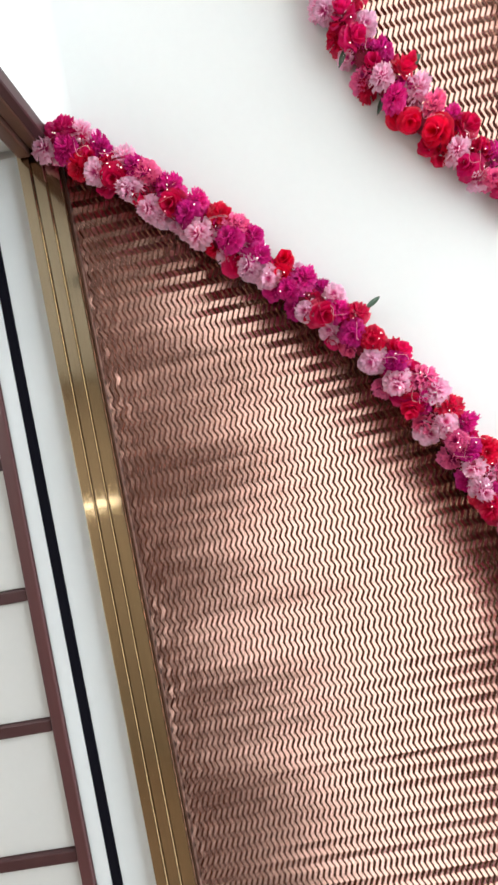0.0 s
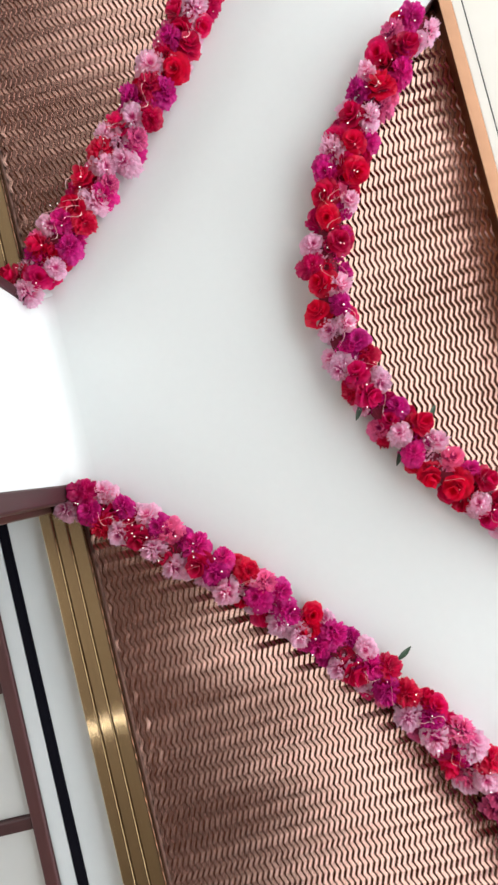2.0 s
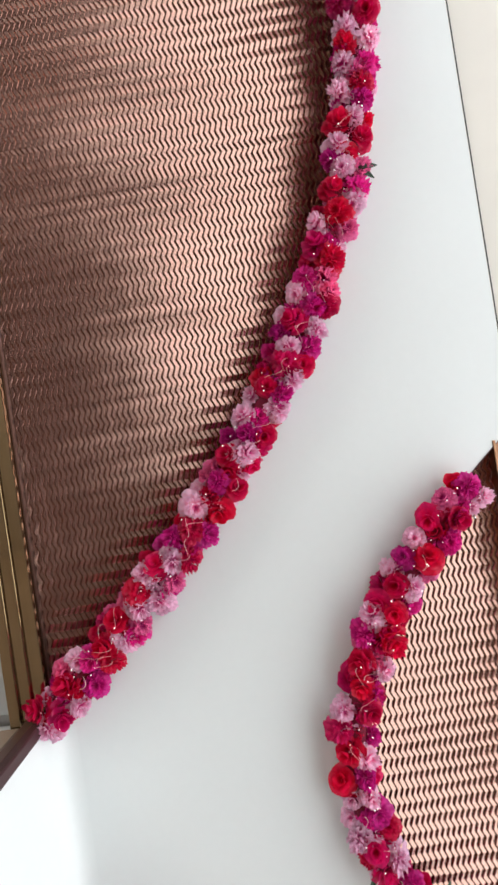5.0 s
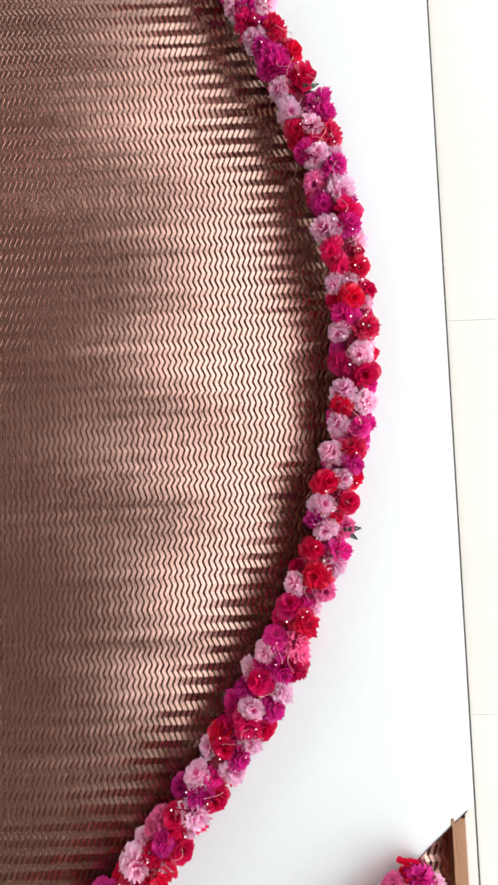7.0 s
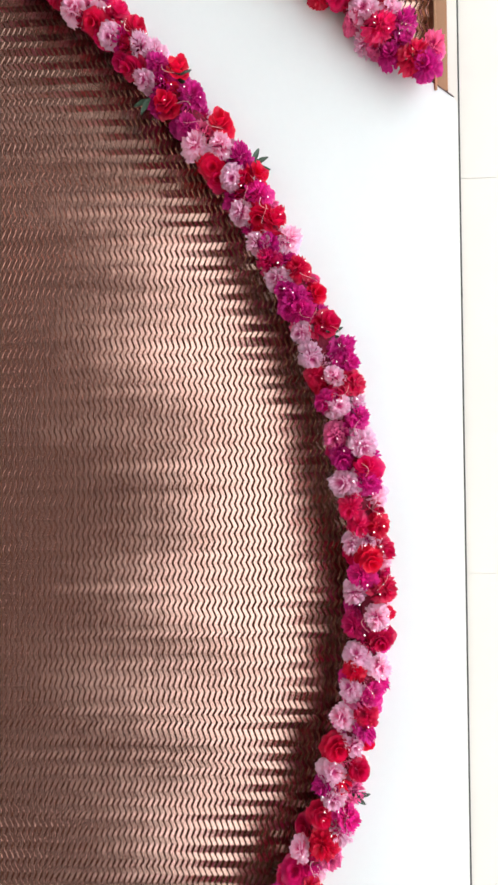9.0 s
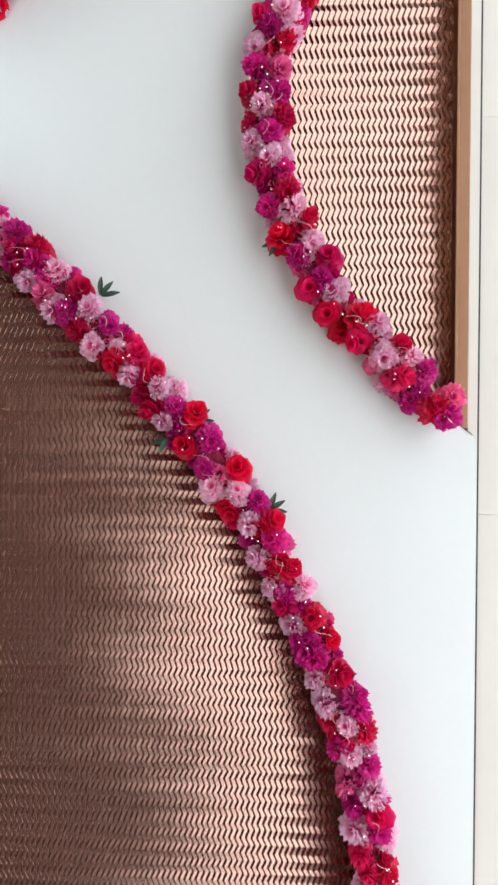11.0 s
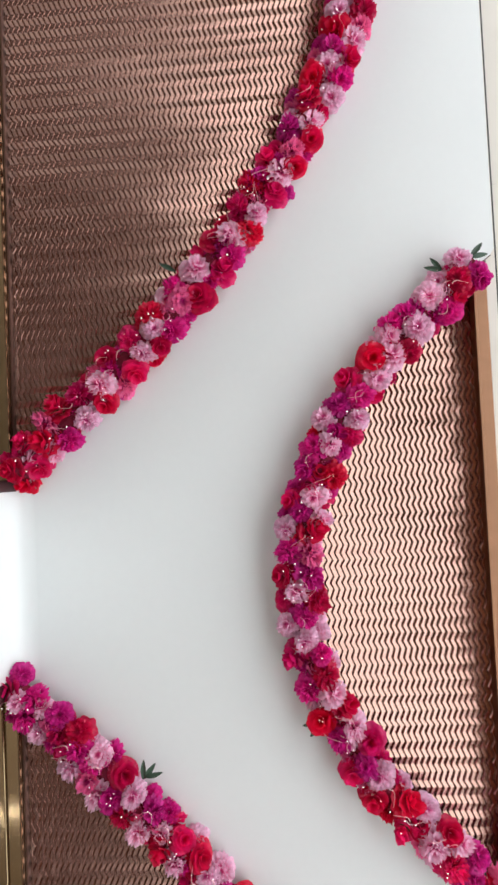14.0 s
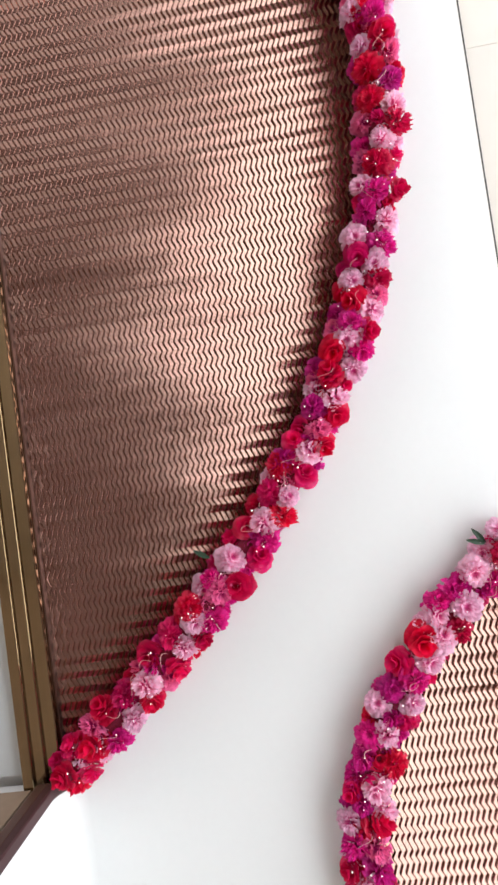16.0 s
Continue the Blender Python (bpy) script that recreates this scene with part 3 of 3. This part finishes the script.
    # pale wire that winds over the heads
    for i in range(int(run[-1] / 0.05)):
        d0 = rng.uniform(0.02, run[-1] - 0.06)
        verts, faces = [], []
        ph, l0 = rng.uniform(0, 6), rng.uniform(-0.02, 0.02)
        for j in range(9):
            p, side, along = at(d0 + 0.0030 * j)
            lane = l0 + 0.012 * math.sin(ph + j * 0.33)
            c = p + side * lane + Vector((0, -1, 0)) * (0.050 - 0.4 * abs(lane))
            verts += [c + side * 0.0006, c - side * 0.0006, c + Vector((0, -0.0009, 0))]
            if j:
                b = 3 * (j - 1)
                faces += [(b, b + 1, b + 4, b + 3), (b + 1, b + 2, b + 5, b + 4), (b + 2, b, b + 3, b + 5)]
        mesh_object("tinsel_wire", verts, faces, TINSEL, root)
    return root


TEXT = "red, magenta and pink carnation garland"
garland(TEXT + " rising to a slab edge", left_curve, -0.35, HEAD, 1, offset=-0.002, leaves=((0.185, 1.605, -60, 1), (0.225, 1.475, 0, 1)),
    crimson=((0.238, 1.52), (-0.291, 2.033)),
    pale=((0.325, 1.246), (0.314, 1.289), (0.281, 1.376), (0.289, 1.445), (0.212, 1.46), (0.176, 1.508), (0.081, 1.619), (0.142, 1.647), (0.024, 1.692), (-0.007, 1.719), (-0.085, 1.797), (-0.166, 1.861), (-0.195, 1.903), (-0.249, 1.946), (-0.187, 1.969), (-0.338, 2.007), (-0.26, 2.026)),
    magenta=((0.31, 1.32), (0.32, 1.373), (0.214, 1.5), (0.151, 1.563), (0.134, 1.608), (0.054, 1.665), (0.087, 1.678), (0.016, 1.734), (-0.032, 1.775), (0.014, 1.776), (-0.098, 1.836), (-0.066, 1.87), (-0.118, 1.892), (-0.177, 1.94), (-0.231, 1.989), (-0.292, 1.997)),
    red=((0.334, 1.214), (0.343, 1.313), (0.306, 1.406), (0.229, 1.416), (0.183, 1.547), (0.174, 1.604), (0.104, 1.609), (-0.038, 1.823), (-0.12, 1.856), (-0.216, 1.928), (-0.284, 1.959)),
    rose=((0.294, 1.343), (0.273, 1.468), (-0.013, 1.797), (-0.159, 1.926)),
)
garland(TEXT + " round the long middle opening", lambda z: left_curve(z) + 0.006 * math.exp(-((z - 3.55) / 0.28) ** 2), SILL + 0.026, 5.035, 2, offset=-0.017, leaves=((0.235, 4.475, -60, 3), (0.365, 4.165, -65, 3), (0.365, 4.12, -100, 1), (0.10, 4.635, -50, 3), (-0.075, 4.865, -40, 3), (0.05, 4.605, 130, 2), (0.40, 3.345, -110, 2)),
    pale=((-0.313, 2.419), (-0.252, 2.451), (-0.242, 2.532), (-0.146, 2.555), (-0.074, 2.61), (-0.116, 2.611), (-0.101, 2.67), (-0.044, 2.687), (0.011, 2.778), (0.116, 2.861), (0.123, 2.927), (0.187, 2.932), (0.221, 2.981), (0.225, 3.038), (0.278, 3.063), (0.251, 3.132), (0.308, 3.253), (0.377, 3.28), (0.367, 3.345), (0.367, 3.39), (0.382, 3.485), (0.399, 3.537), (0.454, 3.573), (0.412, 3.595)),
    pale_upper=((0.446, 3.66), (0.407, 3.703), (0.406, 3.792), (0.391, 3.899), (0.425, 3.965), (0.384, 4.036), (0.376, 4.09), (0.339, 4.124), (0.315, 4.168), (0.277, 4.268), (0.237, 4.331), (0.3, 4.339), (0.214, 4.389), (0.199, 4.449), (0.178, 4.51), (0.132, 4.515), (0.04, 4.636), (0.035, 4.697), (-0.022, 4.717), (-0.089, 4.773), (-0.162, 4.839), (-0.094, 4.839), (-0.209, 4.891), (-0.156, 4.911)),
    crimson=((-0.287, 2.439), (-0.076, 2.684), (0.214, 3.014), (0.239, 3.084), (0.299, 3.214), (0.405, 3.647), (0.418, 3.822), (0.404, 3.855), (0.433, 3.927), (0.263, 4.302), (-0.006, 4.758)),
    red=((-0.33, 2.455), (-0.268, 2.492), (-0.169, 2.508), (-0.19, 2.551), (-0.162, 2.596), (-0.114, 2.641), (-0.01, 2.678), (0.001, 2.738), (0.054, 2.761), (0.099, 2.792), (0.084, 2.859), (0.155, 2.887), (0.171, 2.973), (0.244, 3.001), (0.313, 3.093), (0.323, 3.183), (0.346, 3.266), (0.343, 3.311), (0.412, 3.393), (0.374, 3.429), (0.422, 3.493)),
    red_upper=((0.406, 3.57), (0.454, 3.624), (0.464, 3.711), (0.436, 3.764), (0.451, 3.821), (0.415, 4.077), (0.337, 4.086), (0.363, 4.182), (0.314, 4.283), (0.275, 4.369), (0.242, 4.455), (0.163, 4.474), (0.178, 4.55), (0.081, 4.59), (0.101, 4.651), (0.02, 4.656), (0.024, 4.727), (-0.048, 4.742), (-0.12, 4.798), (-0.105, 4.88), (-0.193, 4.952)),
    magenta=((-0.214, 2.478), (-0.216, 2.531), (-0.117, 2.547), (0.033, 2.719), (-0.039, 2.727), (0.058, 2.818), (0.125, 2.895), (0.198, 2.955), (0.26, 3.033), (0.279, 3.102), (0.272, 3.161), (0.393, 3.304), (0.351, 3.365), (0.424, 3.463), (0.439, 3.528), (0.419, 3.734), (0.435, 3.901), (0.39, 3.945), (0.421, 4.018), (0.351, 4.043), (0.401, 4.116), (0.402, 4.144), (0.285, 4.208), (0.321, 4.208), (0.307, 4.229), (0.291, 4.248), (0.265, 4.329), (0.244, 4.42), (0.214, 4.49), (0.117, 4.55), (0.127, 4.601), (0.066, 4.661), (-0.058, 4.808), (-0.136, 4.834), (-0.193, 4.926), (-0.229, 4.983)),
    rose=((-0.119, 2.58), (-0.048, 2.651), (0.32, 3.125), (0.306, 3.15), (0.36, 3.236), (0.379, 3.983), (-0.177, 4.865)),
)
garland(TEXT + " climbing from the upper sill", left_curve, SILL + STOREY + 0.026, 7.9, 3, offset=-0.001, reds=1.35, leaves=((0.02, 5.80, 60, 1),),
    pale=((-0.157, 5.527), (-0.127, 5.59), (-0.046, 5.647), (-0.02, 5.69), (0.063, 5.797), (0.127, 5.855), (0.179, 5.893), (0.23, 5.968), (0.288, 6.056), (0.334, 6.1), (0.323, 6.158), (0.375, 6.206), (0.348, 6.261), (0.391, 6.285), (0.364, 6.341), (0.422, 6.361), (0.387, 6.43), (0.433, 6.504), (0.467, 6.565), (0.424, 6.683), (0.408, 6.75)),
    red=((-0.302, 5.439), (-0.236, 5.489), (-0.212, 5.553), (-0.121, 5.559), (-0.115, 5.639), (-0.004, 5.652), (-0.026, 5.716), (0.066, 5.746), (0.096, 5.849), (0.169, 5.859), (0.265, 5.968), (0.288, 6.025), (0.284, 6.102), (0.295, 6.142), (0.364, 6.166), (0.343, 6.226), (0.392, 6.259), (0.45, 6.413), (0.418, 6.466), (0.468, 6.534), (0.425, 6.584), (0.428, 6.641), (0.461, 6.697), (0.434, 6.75)),
    magenta=((-0.194, 5.49), (0.011, 5.686), (0.021, 5.761), (0.127, 5.819), (0.246, 6.047), (0.354, 6.132), (0.332, 6.187), (0.411, 6.317), (0.39, 6.383), (0.41, 6.415), (0.469, 6.612), (0.452, 6.736)),
    rose=((-0.237, 5.525), (0.034, 5.739), (0.25, 6.005), (0.388, 6.229), (0.472, 6.663)),
    crimson=((-0.283, 5.498), (-0.167, 5.573), (-0.057, 5.608), (-0.069, 5.67), (0.113, 5.79), (0.145, 5.908), (0.214, 5.929), (0.203, 5.992), (0.364, 6.305)),
)
garland(TEXT + " edging a side opening, mostly red", right_curve, 1.70, 2.745, 4, offset=0.011, reds=1.8, leaves=((0.237, 2.07, 150, 1), (0.288, 1.972, 150, 1), (0.345, 2.008, -40, 1)),
    magenta=((0.399, 1.91), (0.303, 1.96), (0.294, 2.046), (0.251, 2.181), (0.242, 2.251), (0.276, 2.504), (0.372, 2.631), (0.456, 2.646), (0.503, 2.738)),
    rose=((0.368, 1.933), (0.458, 2.724)),
    red=((0.361, 1.883), (0.418, 1.885), (0.322, 1.914), (0.325, 2.007), (0.27, 2.156), (0.19, 2.249), (0.218, 2.299), (0.267, 2.365), (0.258, 2.414), (0.264, 2.455), (0.329, 2.485), (0.336, 2.535), (0.349, 2.584), (0.412, 2.626), (0.475, 2.688)),
    crimson=((0.25, 2.077), (0.24, 2.121), (0.208, 2.338), (0.306, 2.559), (0.42, 2.697)),
    pale=((0.392, 1.844), (0.347, 1.97), (0.287, 2), (0.276, 2.097), (0.213, 2.139), (0.243, 2.215), (0.248, 2.286), (0.221, 2.372), (0.305, 2.434), (0.291, 2.542), (0.378, 2.577), (0.387, 2.669)),
)
garland(TEXT + " edging a side opening, leafy tip", right_curve, 4.69, 5.775, 5, offset=-0.002, leaves=((0.562, 5.788, -62, 2), (0.512, 5.765, 55, 2), (0.252, 4.962, 125, 2), (0.40, 4.795, 150, 2)),
    pale=((0.437, 4.75), (0.491, 4.754), (0.431, 4.814), (0.35, 4.869), (0.309, 4.955), (0.277, 5.016), (0.231, 5.108), (0.199, 5.139), (0.22, 5.199), (0.205, 5.307), (0.272, 5.325), (0.258, 5.366), (0.293, 5.457), (0.346, 5.505), (0.285, 5.509), (0.385, 5.575), (0.412, 5.615), (0.409, 5.651), (0.46, 5.663), (0.483, 5.718), (0.541, 5.786)),
    red=((0.527, 4.662), (0.468, 4.769), (0.397, 4.824), (0.338, 4.83), (0.255, 4.966), (0.296, 4.995), (0.264, 5.046), (0.255, 5.178), (0.191, 5.226), (0.255, 5.305), (0.296, 5.4), (0.377, 5.612), (0.443, 5.618), (0.534, 5.745)),
    magenta=((0.547, 4.645), (0.519, 4.735), (0.326, 4.89), (0.283, 4.935), (0.232, 5.022), (0.26, 5.086), (0.233, 5.153), (0.247, 5.224), (0.208, 5.271), (0.232, 5.342), (0.245, 5.418), (0.263, 5.458), (0.312, 5.533), (0.353, 5.546), (0.41, 5.677), (0.516, 5.69), (0.441, 5.69), (0.574, 5.748)),
    crimson=((0.47, 4.716), (0.39, 4.78), (0.306, 4.875), (0.338, 4.929), (0.21, 5.083), (0.212, 5.363), (0.329, 5.578)),
    rose=((0.560, 4.680), (0.248, 5.264)),
)

# ---- wall plate ----
plate = tagged(new("switch_plate"), "white rectangular plate with painted edge shade on the cream tiles", "switch plate")
# slightly larger dark backing stands in for the plate's line of shade
slab("backing", 0.6860, 0.8050, 1.1572, 1.1600, 5.0985, 5.1730, GAP_SHADE, plate, "dark rim painted as the shade round the plate")
slab("cover", 0.6874, 0.8036, 1.1520, 1.1572, 5.0999, 5.1716, WHITE_WALL, plate, bevel=0.0015)
slab("screw_cap", 0.6885, 0.6925, 1.1512, 1.1522, 5.1330, 5.1370, BLACK, plate, "small black screw head", bevel=0.0004)

# ---- wall tiles ----
for r in range(-8, 8):
    for c in range(2):
        z = 2.990 + 0.737 * r
        z0, z1 = max(GROUND, z + 0.0003), min(TOP, z + 0.7367)
        x0, x1 = 0.6232 + c * 0.42, min(0.6235 + (c + 1) * 0.42 - 0.0015, SHAFT_RIGHT - 0.001)
        slab("tile", x0, x1, 1.160, 1.1665, z0, z1, CREAM, wall_tiled, bevel=0.0004)
